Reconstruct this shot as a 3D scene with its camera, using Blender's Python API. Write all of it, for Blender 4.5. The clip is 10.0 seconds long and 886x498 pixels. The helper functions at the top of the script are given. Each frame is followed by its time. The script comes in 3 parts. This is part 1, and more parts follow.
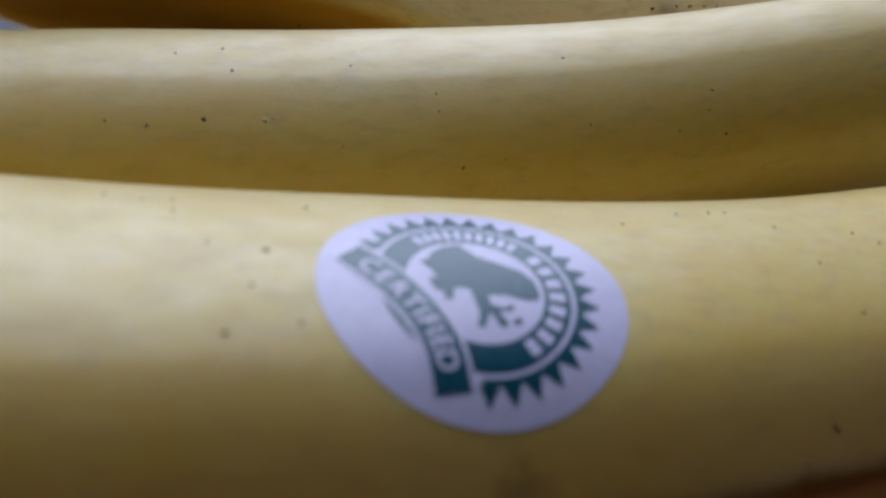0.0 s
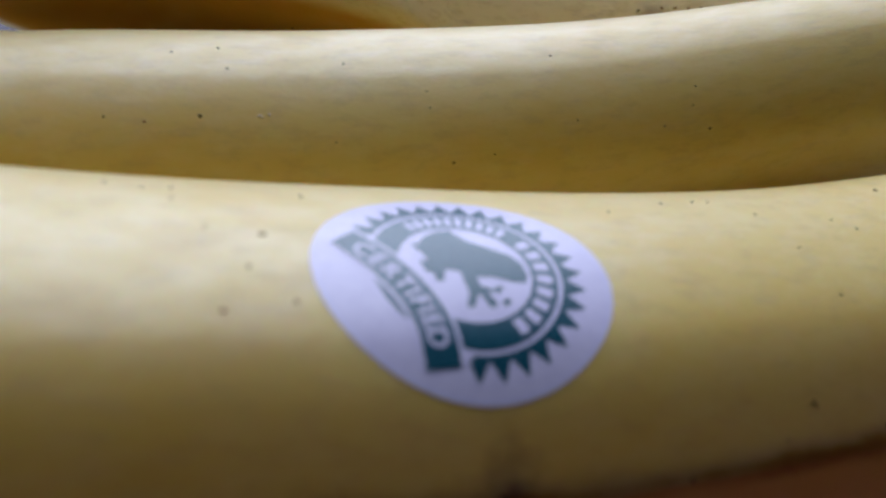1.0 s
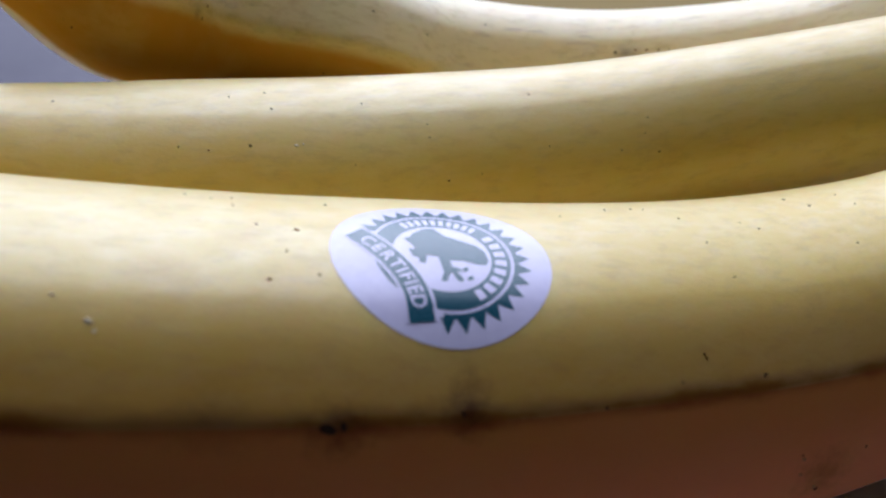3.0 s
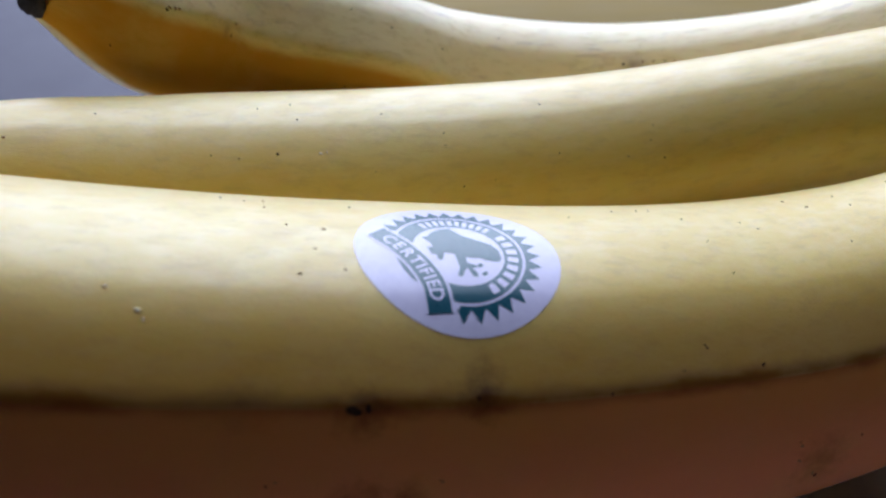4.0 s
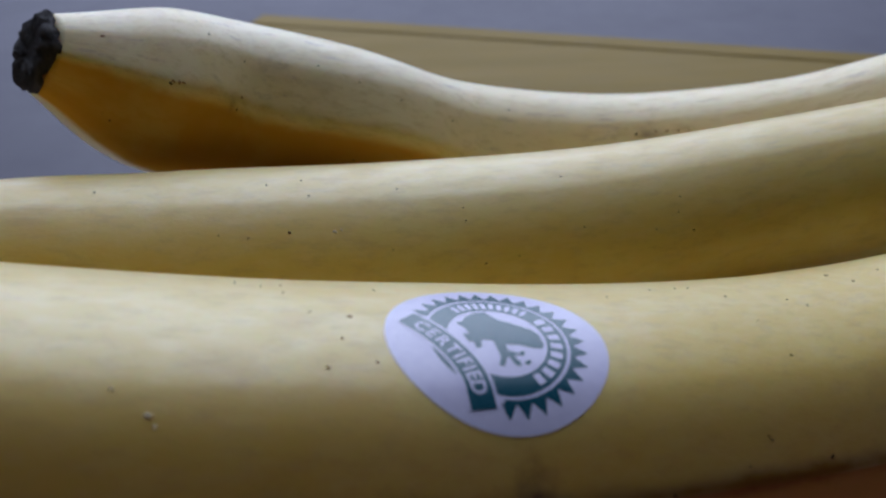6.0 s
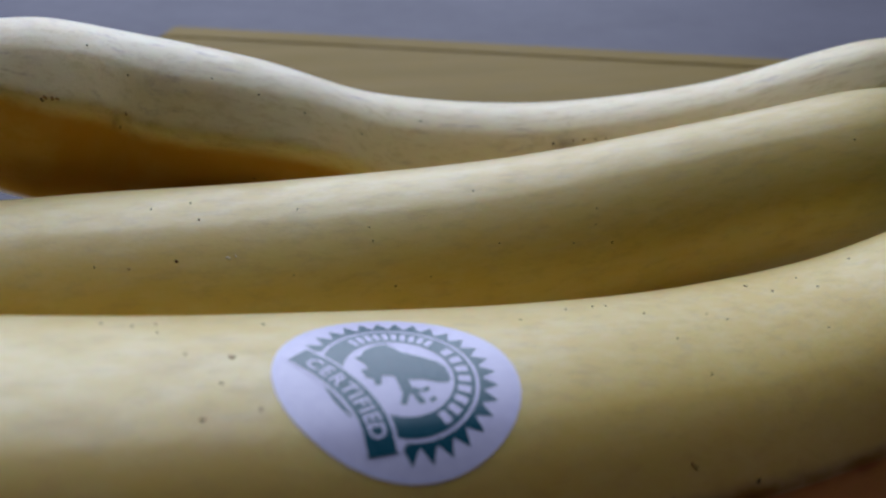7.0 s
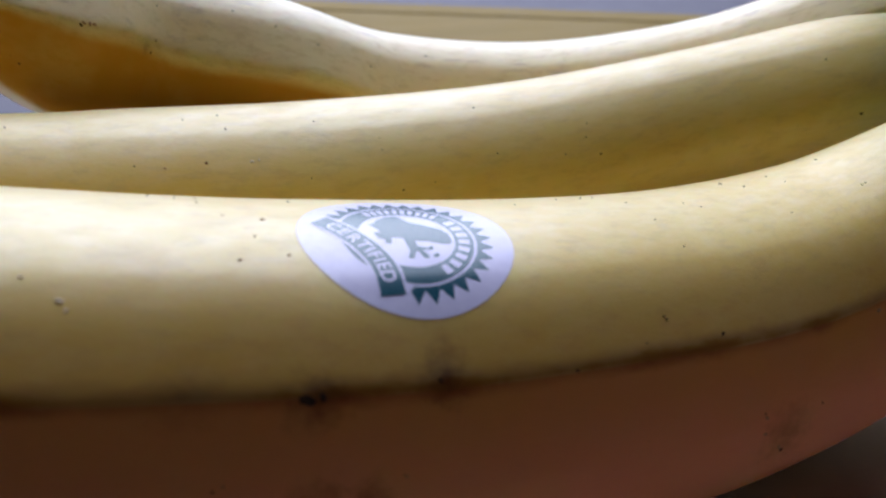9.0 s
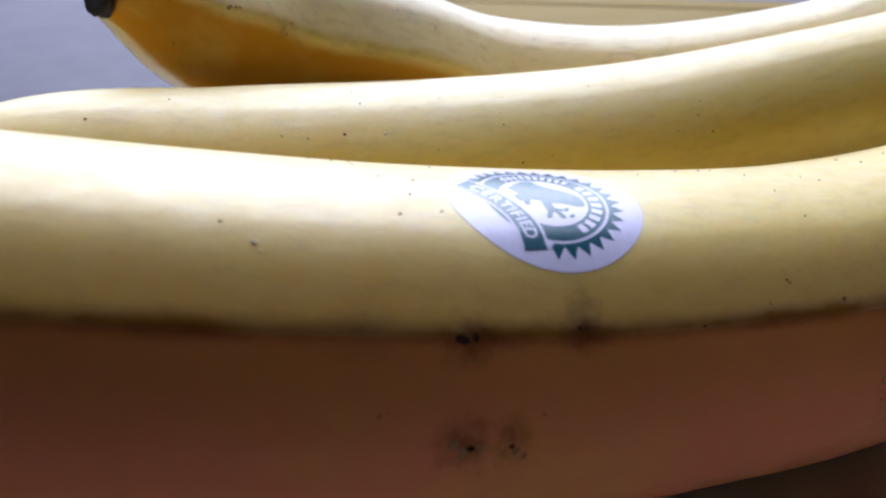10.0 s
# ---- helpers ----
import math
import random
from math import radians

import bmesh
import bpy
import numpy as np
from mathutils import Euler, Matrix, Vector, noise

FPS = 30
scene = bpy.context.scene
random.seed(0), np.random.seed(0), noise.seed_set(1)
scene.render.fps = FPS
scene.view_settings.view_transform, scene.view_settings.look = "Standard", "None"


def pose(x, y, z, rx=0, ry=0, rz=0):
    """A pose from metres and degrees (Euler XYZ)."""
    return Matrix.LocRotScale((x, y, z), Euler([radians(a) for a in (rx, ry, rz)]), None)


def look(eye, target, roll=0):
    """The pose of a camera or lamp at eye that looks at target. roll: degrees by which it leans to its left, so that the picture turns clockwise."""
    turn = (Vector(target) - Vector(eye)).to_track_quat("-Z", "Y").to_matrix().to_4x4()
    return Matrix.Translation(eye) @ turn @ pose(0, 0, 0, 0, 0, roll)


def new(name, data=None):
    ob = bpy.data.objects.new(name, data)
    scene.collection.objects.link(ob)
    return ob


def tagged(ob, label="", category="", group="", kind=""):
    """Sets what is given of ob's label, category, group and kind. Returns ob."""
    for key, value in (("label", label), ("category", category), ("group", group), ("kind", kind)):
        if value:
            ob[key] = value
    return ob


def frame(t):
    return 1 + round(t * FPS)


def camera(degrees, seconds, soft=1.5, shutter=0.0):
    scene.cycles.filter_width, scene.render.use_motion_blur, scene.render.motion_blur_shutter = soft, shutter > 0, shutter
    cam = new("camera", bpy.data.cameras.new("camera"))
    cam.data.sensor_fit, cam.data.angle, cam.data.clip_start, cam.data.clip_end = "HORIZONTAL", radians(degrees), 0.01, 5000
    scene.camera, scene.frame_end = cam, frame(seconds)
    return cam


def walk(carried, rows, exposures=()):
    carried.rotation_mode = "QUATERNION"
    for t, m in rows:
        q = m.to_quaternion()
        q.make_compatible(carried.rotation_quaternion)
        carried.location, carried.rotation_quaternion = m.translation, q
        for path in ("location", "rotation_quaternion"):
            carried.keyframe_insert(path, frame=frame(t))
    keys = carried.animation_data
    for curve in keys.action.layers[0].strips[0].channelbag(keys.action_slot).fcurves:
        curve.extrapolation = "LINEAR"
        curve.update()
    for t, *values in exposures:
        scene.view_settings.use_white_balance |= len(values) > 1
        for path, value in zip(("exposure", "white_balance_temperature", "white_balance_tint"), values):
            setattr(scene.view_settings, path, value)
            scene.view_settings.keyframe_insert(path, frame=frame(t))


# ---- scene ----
cam = camera(61.1, 10.0, soft=2.4)
PATH = [
    (0.0, 0.00040, 0.01846, 0.07558, 50.67, -0.41, 1.70),
    (0.5, 0.00116, 0.01674, 0.07517, 51.65, -0.22, 0.97),
    (1.0, 0.00074, 0.01584, 0.07520, 51.52, -0.31, 1.06),
    (1.5, 0.00212, 0.01288, 0.07661, 51.82, -0.39, 0.85),
    (2.0, 0.00602, 0.00566, 0.08224, 52.49, 0.72, 1.67),
    (2.5, 0.00628, 0.00136, 0.08438, 52.93, 1.23, 2.61),
    (4.0, 0.00663, -0.00761, 0.08739, 54.47, 2.37, 4.00),
    (4.5, 0.00609, -0.00850, 0.08806, 55.11, 2.78, 4.33),
    (5.0, 0.00396, -0.00678, 0.08783, 56.75, 2.86, 4.27),
    (6.5, 0.00029, 0.00182, 0.08398, 60.16, 1.94, 0.01),
    (7.0, 0.00430, 0.00472, 0.08314, 60.20, 1.65, -2.87),
    (7.5, 0.00794, 0.00333, 0.08274, 60.53, 1.63, -5.06),
    (8.0, 0.01215, -0.00006, 0.08265, 61.25, 1.71, -7.25),
    (8.5, 0.00954, -0.00349, 0.08024, 60.94, 1.70, -6.16),
    (9.0, 0.00402, -0.00934, 0.07856, 59.09, 2.29, -2.57),
    (9.5, 0.00089, -0.01242, 0.07932, 59.09, 3.45, -0.25),
    (10.0, -0.00389, -0.01678, 0.07917, 58.87, 3.70, 2.28),
]
EXPOSURES = [(0.0, -0.62, 5870, 14), (1.0, -0.38, 5870, 15), (2.0, -0.14, 5910, 17), (2.5, 0.0, 5920, 17), (4.5, 0.0, 5700, 12), (5.0, -0.3, 5680, 12), (5.4, -0.5, 5670, 12), (6.5, -0.72, 5770, 12), (7.5, -0.62, 5820, 13), (8.0, -0.74, 5900, 15), (8.5, -0.9, 6000, 19), (9.0, 0.02, 5920, 16), (9.5, 0.08, 5920, 16), (10.0, 0.4, 5900, 16)]
walk(cam, [(t, pose(x, y, z, rx, ry, rz)) for t, x, y, z, rx, ry, rz in PATH], EXPOSURES)

# a small phone lens: the far things go slightly soft
cam.data.dof.use_dof = True
cam.data.dof.focus_distance = 0.1
cam.data.dof.aperture_fstop = 25.0

# ---------------------------------------------------------------- light
world = bpy.data.worlds.new("daylight")
scene.world = world
world.use_nodes = True
wn = world.node_tree.nodes
sky = wn.new("ShaderNodeTexSky")
sky.sky_type, sky.sun_disc = "NISHITA", False
sky.sun_elevation, sky.sun_rotation = radians(38), radians(0)
world.node_tree.links.new(sky.outputs[0], wn["Background"].inputs[0])
wn["Background"].inputs[1].default_value = 0.10

WIN_X, WIN_Y, WIN_Z, WIN_W, WIN_H = -0.10, 0.80, 0.66, 1.2, 1.08      # the window in the far wall
lamp = bpy.data.lights.new("window_daylight", "AREA")
lamp.shape, lamp.size, lamp.size_y = "RECTANGLE", WIN_W - 0.1, WIN_H - 0.1
lamp.energy, lamp.color = 18.5, (0.84, 0.89, 1.0)
new("window_daylight", lamp).matrix_world = look((WIN_X, WIN_Y - 0.02, WIN_Z), (0.0, 0.1, 0.0))


UNIT = 0.0085      # the plan's centimetre

# ---------------------------------------------------------------- materials
def material(name):
    m = bpy.data.materials.new(name)
    m.use_nodes = True
    return m, m.node_tree.nodes, m.node_tree.links, m.node_tree.nodes["Principled BSDF"]


class Net:
    """Short hand for building node networks."""

    def __init__(self, name, rough=0.5, spec=0.5):
        self.m, self.n, self.l, self.p = material(name)
        self.p.inputs["Roughness"].default_value = rough
        self.p.inputs["Specular IOR Level"].default_value = spec

    def put(self, socket, value):
        if isinstance(value, bpy.types.NodeSocket):
            self.l.new(value, socket)
        elif isinstance(value, (tuple, list)) and len(value) == 3 and socket.type == "RGBA":
            socket.default_value = (*value, 1)
        else:
            socket.default_value = value

    def coords(self, stretch=(1, 1, 1)):
        c, s = self.n.new("ShaderNodeTexCoord"), self.n.new("ShaderNodeMapping")
        s.inputs["Scale"].default_value = stretch
        self.l.new(c.outputs["Object"], s.inputs[0])
        return s.outputs[0]

    def peel(self, stretch=(1, 1, 1)):
        a, s = self.n.new("ShaderNodeAttribute"), self.n.new("ShaderNodeMapping")
        a.attribute_name = "peel"
        s.inputs["Scale"].default_value = stretch
        self.l.new(a.outputs["Vector"], s.inputs[0])
        return s.outputs[0]

    def noise(self, at, scale, detail=4, rough=0.55):
        n = self.n.new("ShaderNodeTexNoise")
        n.inputs["Scale"].default_value, n.inputs["Detail"].default_value, n.inputs["Roughness"].default_value = scale, detail, rough
        self.l.new(at, n.inputs["Vector"])
        return n.outputs["Fac"]

    def attr(self, name):
        a = self.n.new("ShaderNodeAttribute")
        a.attribute_name = name
        return a.outputs["Fac"]

    def ramp(self, value, low, high, a=0.0, b=1.0):
        r = self.n.new("ShaderNodeMapRange")
        r.interpolation_type = "SMOOTHSTEP"
        self.put(r.inputs["Value"], value)
        for key, v in zip(("From Min", "From Max", "To Min", "To Max"), (low, high, a, b)):
            r.inputs[key].default_value = v
        return r.outputs[0]

    def math(self, kind, a, b=0.0):
        m = self.n.new("ShaderNodeMath")
        m.operation = kind
        self.put(m.inputs[0], a)
        self.put(m.inputs[1], b)
        return m.outputs[0]

    def mix(self, fac, a, b):
        x = self.n.new("ShaderNodeMix")
        x.data_type = "RGBA"
        self.put(x.inputs[0], fac)
        self.put(x.inputs[6], a)
        self.put(x.inputs[7], b)
        return x.outputs[2]

    def dots(self, at, scale, size, share):
        v = self.n.new("ShaderNodeTexVoronoi")
        v.inputs["Scale"].default_value = scale
        self.l.new(at, v.inputs["Vector"])
        near = self.ramp(v.outputs["Distance"], size * 0.5, size, 1.0, 0.0)
        pick = self.n.new("ShaderNodeSeparateColor")
        self.l.new(v.outputs["Color"], pick.inputs[0])
        return self.math("MULTIPLY", near, self.math("LESS_THAN", pick.outputs[0], share))

    def colour(self, value):
        self.put(self.p.inputs["Base Color"], value)

    def bump(self, height, strength, distance):
        b = self.n.new("ShaderNodeBump")
        b.inputs["Strength"].default_value, b.inputs["Distance"].default_value = strength, distance
        self.l.new(height, b.inputs["Height"])
        self.l.new(b.outputs[0], self.p.inputs["Normal"])


def straightened(v, h):
    """Where a point of the peel lies on the straightened fruit: station along it, angle from its main ridge."""
    return Vector((v * 2.7, 2.0 * math.cos(h), 2.0 * math.sin(h))) * UNIT


SKIN_DEEP, SKIN_PALE = (0.66, 0.435, 0.014), (0.71, 0.56, 0.145)


def skin_material(name, green_from, green_to, seam, facet_share, stains=(), scuffs=0.55, facet_tint=(0.72, 0.22, 0.115), deep=SKIN_DEEP, pale=SKIN_PALE, neck=(0.18, 0.205, 0.035)):
    """Ripe banana peel. seam: strength of the brown line and band on the main ridge; facet_share: of facet_tint on the
    facet under it.
    """
    k = Net(name, 0.40, 0.5)
    at, along = k.peel(), k.peel((0.5, 1.0, 1.0))
    broad, grain, fine = k.noise(at, 45, 3), k.noise(along, 620, 6, 0.7), k.noise(at, 2600, 3)
    c = k.mix(k.ramp(broad, 0.3, 0.72, 0.2, 0.8), deep, pale)
    c = k.mix(k.ramp(grain, 0.46, 0.68, 0.0, 0.45), c, (0.50, 0.35, 0.08))
    patchy = k.noise(k.peel((0.6, 1.0, 1.0)), 420, 6, 0.65)
    c = k.mix(k.ramp(patchy, 0.46, 0.68, 0.0, 0.14), c, (0.74, 0.62, 0.27))
    # facet below the ridge, mixed to facet_tint; on the back banana this paints shade
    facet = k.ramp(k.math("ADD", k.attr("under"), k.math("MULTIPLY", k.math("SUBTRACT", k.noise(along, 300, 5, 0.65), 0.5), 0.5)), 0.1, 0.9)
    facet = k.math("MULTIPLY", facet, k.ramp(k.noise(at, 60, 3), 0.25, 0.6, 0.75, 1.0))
    c = k.mix(k.math("MULTIPLY", facet, facet_share), c, facet_tint)
    green = k.ramp(k.math("ADD", k.attr("along"), k.math("MULTIPLY", broad, 0.8)), green_from, green_to)
    c = k.mix(green, c, neck)
    scuff = k.math("MULTIPLY", k.ramp(k.noise(k.peel((0.3, 1.0, 1.0)), 520, 6, 0.7), 0.52, 0.70), k.ramp(k.noise(at, 60, 2), 0.42, 0.58))
    scuff = k.math("MULTIPLY", scuff, k.math("SUBTRACT", 1.0, facet))
    c = k.mix(k.math("MULTIPLY", scuff, scuffs), c, (0.40, 0.27, 0.13))
    line = k.ramp(k.math("ADD", k.attr("seam"), k.math("MULTIPLY", k.noise(along, 330, 4), 0.16)), 0.05, 0.19, 1.0, 0.0)
    line = k.math("MULTIPLY", line, k.ramp(k.noise(along, 110, 3), 0.35, 0.65, 0.55, 1.0))
    # brown band by the seam, widened to paint shade on the lower face
    halo = k.ramp(k.math("ADD", k.attr("seam"), k.math("MULTIPLY", k.noise(along, 150, 4), 0.30)), 0.2, 1.0, 0.7, 0.0)
    c = k.mix(k.math("MULTIPLY", halo, seam), c, (0.48, 0.21, 0.035))
    c = k.mix(k.math("MULTIPLY", line, seam), c, (0.17, 0.036, 0.014))
    for v, h, size, amount, tint in stains:
        d = k.n.new("ShaderNodeVectorMath")
        d.operation = "DISTANCE"
        k.l.new(at, d.inputs[0])
        d.inputs[1].default_value = straightened(v, h)
        soft = k.math("ADD", d.outputs["Value"], k.math("MULTIPLY", k.noise(at, 650, 5, 0.65), size * 0.0022))
        c = k.mix(k.ramp(soft, size * 0.0005, size * 0.0027, amount, 0.0), c, tint)
    c = k.mix(k.math("MULTIPLY", k.dots(at, 190, 0.032, 0.30), 0.8), c, (0.10, 0.05, 0.02))
    c = k.mix(k.math("MULTIPLY", k.dots(at, 420, 0.05, 0.16), 0.45), c, (0.22, 0.12, 0.04))
    k.colour(c)
    k.put(k.p.inputs["Roughness"], k.ramp(grain, 0.3, 0.7, 0.60, 0.72))
    dull = k.math("MULTIPLY", k.math("MAXIMUM", k.math("MULTIPLY", k.attr("under"), facet_share), k.math("MULTIPLY", k.math("MAXIMUM", line, k.math("MULTIPLY", halo, 0.6)), seam)), 1.7)
    waxy = k.math("SUBTRACT", 1.0, k.math("MINIMUM", dull, 1.0))
    waxy = k.math("MULTIPLY", waxy, k.math("SUBTRACT", 1.0, k.math("MULTIPLY", green, 0.7)))
    k.put(k.p.inputs["Specular IOR Level"], k.math("MULTIPLY", waxy, 0.7))
    k.put(k.p.inputs["Sheen Weight"], k.math("MULTIPLY", waxy, 0.5))
    k.put(k.p.inputs["Sheen Roughness"], 0.45)
    k.put(k.p.inputs["Coat Weight"], k.math("MULTIPLY", waxy, k.ramp(patchy, 0.35, 0.65, 0.6, 1.0)))
    k.put(k.p.inputs["Coat Roughness"], 0.48)
    k.put(k.p.inputs["Coat IOR"], 1.7)
    k.put(k.p.inputs["Subsurface Weight"], 0.28)
    k.put(k.p.inputs["Subsurface Radius"], (1.0, 0.42, 0.06))
    k.put(k.p.inputs["Subsurface Scale"], 0.006)
    k.bump(k.math("ADD", k.math("MULTIPLY", grain, 0.7), k.math("MULTIPLY", fine, 0.3)), 0.33, 0.00025)
    return k.m




def mottled(name, a, b, scale, rough=0.6, spec=0.4, bump=0.3, depth=0.0004, stretch=(1, 1, 1)):
    k = Net(name, rough, spec)
    at = k.coords(stretch)
    n, f = k.noise(at, scale, 5, 0.6), k.noise(at, scale * 7, 3)
    k.colour(k.mix(k.ramp(k.math("ADD", k.math("MULTIPLY", n, 0.7), k.math("MULTIPLY", f, 0.3)), 0.35, 0.65), a, b))
    k.put(k.p.inputs["Roughness"], k.ramp(f, 0.3, 0.7, rough - 0.06, rough + 0.06))
    k.bump(k.math("ADD", n, f), bump, depth)
    return k.m


M_TIP = mottled("charred_blossom_end", (0.012, 0.009, 0.012), (0.06, 0.045, 0.05), 900, 0.7, 0.4, 0.9, 0.0008)
M_FRECKLE = mottled("freckle_brown", (0.02, 0.011, 0.007), (0.06, 0.03, 0.015), 3000, 0.85, 0.1)
M_FLECK = mottled("pale_scar", (0.62, 0.52, 0.34), (0.74, 0.64, 0.46), 2500, 0.6, 0.3)
M_SPECK = mottled("brown_speck", (0.26, 0.13, 0.05), (0.36, 0.21, 0.08), 2500, 0.7, 0.2)
M_CROWN = mottled("cut_crown", (0.12, 0.10, 0.035), (0.23, 0.22, 0.06), 300, 0.6)
M_COLLAR = mottled("dark_collar", (0.03, 0.018, 0.03), (0.07, 0.045, 0.05), 700, 0.6)
M_PAPER = mottled("lilac_white_label_paper", (0.64, 0.61, 0.82), (0.70, 0.67, 0.87), 900, 0.32, 0.5, 0.10, 0.0001)
M_INK = mottled("teal_ink", (0.010, 0.075, 0.112), (0.015, 0.092, 0.132), 1500, 0.28, 0.5, 0.05, 0.0001)
M_TABLE = mottled("lilac_grey_lacquer", (0.12, 0.116, 0.142), (0.142, 0.137, 0.166), 14, 0.65, 0.12, 0.05, 0.0005)
M_BOARD = mottled("oiled_wood", (0.21, 0.145, 0.035), (0.25, 0.175, 0.05), 60, 0.7, 0.12, 0.15, 0.0004, (0.15, 1, 1))
M_GROOVE = mottled("dark_wood_joint", (0.09, 0.06, 0.02), (0.12, 0.08, 0.03), 80, 0.7)
M_WALL = mottled("wall_paint", (0.075, 0.055, 0.042), (0.095, 0.07, 0.054), 6, 0.8, 0.3, 0.1, 0.001)
M_FLOOR = mottled("room_floor", (0.16, 0.12, 0.10), (0.24, 0.18, 0.14), 5, 0.5)
M_WHITE = mottled("white_frame_paint", (0.76, 0.76, 0.76), (0.82, 0.82, 0.81), 9, 0.4)


# ---------------------------------------------------------------- helpers of this scene
def mesh_of(name, bm, mat, smooth=True):
    bmesh.ops.recalc_face_normals(bm, faces=bm.faces)
    me = bpy.data.meshes.new(name)
    bm.to_mesh(me)
    bm.free()
    me.materials.append(mat)
    for p in me.polygons:
        p.use_smooth = smooth
    return me


def part(name, bm, mat, parent=None, label="", smooth=True):
    ob = new(name, mesh_of(name, bm, mat, smooth))
    ob.parent = parent
    return tagged(ob, label) if label else ob


def box(bm, x0, y0, z0, x1, y1, z1, bevel=0.0):
    made = bmesh.ops.create_cube(bm, size=1.0)["verts"]
    for v in made:
        v.co = Vector((x0 + (v.co.x + 0.5) * (x1 - x0), y0 + (v.co.y + 0.5) * (y1 - y0), z0 + (v.co.z + 0.5) * (z1 - z0)))
    if bevel:
        edges = list({e for v in made for e in v.link_edges})
        bmesh.ops.bevel(bm, geom=edges, offset=bevel, segments=3, affect="EDGES", profile=0.5)
    return bm


def boxed(*args):
    return box(bmesh.new(), *args)


# ---------------------------------------------------------------- room and table
ROOM = (-1.7, 1.6, -1.9, WIN_Y, -0.75, 1.75)      # x, x, y, y, floor, ceiling


def structure(name, bm, mat, label, category):
    return tagged(part(name, bm, mat, None, "", False), label, category, "", "structure")


rx0, rx1, ry0, ry1, rz0, rz1 = ROOM
structure("floor", boxed(rx0 - 0.1, ry0 - 0.1, rz0 - 0.1, rx1 + 0.1, ry1 + 0.1, rz0), M_FLOOR, "plain brown floor of the room", "floor")
structure("ceiling", boxed(rx0 - 0.1, ry0 - 0.1, rz1, rx1 + 0.1, ry1 + 0.1, rz1 + 0.1), M_WALL, "plain brown painted ceiling of the room", "ceiling")
structure("wall_south", boxed(rx0 - 0.1, ry0 - 0.1, rz0, rx1 + 0.1, ry0, rz1), M_WALL, "plain brown painted wall of the room", "wall")
structure("wall_west", boxed(rx0 - 0.1, ry0, rz0, rx0, ry1, rz1), M_WALL, "plain brown painted wall of the room", "wall")
structure("wall_east", boxed(rx1, ry0, rz0, rx1 + 0.1, ry1, rz1), M_WALL, "plain brown painted wall of the room", "wall")
wx0, wx1, wz0, wz1 = WIN_X - WIN_W / 2, WIN_X + WIN_W / 2, WIN_Z - WIN_H / 2, WIN_Z + WIN_H / 2
north = bmesh.new()
box(north, rx0 - 0.1, ry1, rz0, wx0, ry1 + 0.15, rz1)
box(north, wx1, ry1, rz0, rx1 + 0.1, ry1 + 0.15, rz1)
box(north, wx0, ry1, rz0, wx1, ry1 + 0.15, wz0)
box(north, wx0, ry1, wz1, wx1, ry1 + 0.15, rz1)
structure("wall_north", north, M_WALL, "brown painted wall with a wide window opening", "wall")
frame_bm = bmesh.new()
for a in ((wx0, wz0, wx1, wz0 + 0.05), (wx0, wz1 - 0.05, wx1, wz1), (wx0, wz0 + 0.05, wx0 + 0.05, wz1 - 0.05), (wx1 - 0.05, wz0 + 0.05, wx1, wz1 - 0.05)):
    box(frame_bm, a[0], ry1 + 0.05, a[1], a[2], ry1 + 0.10, a[3])
structure("window_1", frame_bm, M_WHITE, "white painted frame of the daylight window", "window")

table = new("table")
tagged(table, "lilac-grey lacquered table with a smooth satin top", "table")
part("tabletop", boxed(-0.75, -0.55, -0.03, 0.75, 0.62, 0.0, 0.004), M_TABLE, table, "", False)
for lx in (-0.69, 0.69):
    for ly in (-0.49, 0.56):
        part("leg", boxed(lx - 0.025, ly - 0.025, rz0, lx + 0.025, ly + 0.025, -0.03, 0.003), M_TABLE, table, "", False)

M_SHEET = mottled("white_sheet", (0.76, 0.69, 0.69), (0.80, 0.73, 0.725), 20, 0.6, 0.35, 0.15, 0.0008)
sheet = tagged(part("paper_sheet", boxed(-0.10, -0.04, 0.0, 0.22, 0.125, 0.0006, 0.0002), M_SHEET, None, "", False),
               "pinkish white paper sheet lying under the bananas", "paper")

# the wooden board lying behind the fruit, its far edge turned away to one side
board = new("wooden_board")
tagged(board, "tan wooden board with a dark joint lying flat on the table", "board")


def slab(corners, z0, z1):
    bm = bmesh.new()
    low = [bm.verts.new((x * 0.0085, y * 0.0085, z0)) for x, y in corners]
    top = [bm.verts.new((x * 0.0085, y * 0.0085, z1)) for x, y in corners]
    bm.faces.new(low)
    bm.faces.new(top)
    for i in range(4):
        bm.faces.new((low[i], low[(i + 1) % 4], top[(i + 1) % 4], top[i]))
    edges = [e for e in bm.edges if e.verts[0] in top and e.verts[1] in top]
    bmesh.ops.bevel(bm, geom=edges, offset=0.0008, segments=2, affect="EDGES", profile=0.5)
    return bm


part("panel", slab([(-12.8, 27.0), (15.5, 24.0), (16.8, 30.32), (-12.7, 40.97)], 0.0, 0.003), M_BOARD, board, "", False)
part("edge_strip", slab([(-12.65, 41.17), (16.8, 30.52), (17.2, 31.9), (-12.4, 43.1)], 0.0, 0.003), M_BOARD, board, "", False)
part("joint", slab([(-12.68, 40.8), (16.8, 30.15), (16.8, 30.65), (-12.66, 41.3)], 0.0, 0.0022), M_GROOVE, board, "dark joint between panel and strip", False)

# ---------------------------------------------------------------- bananas


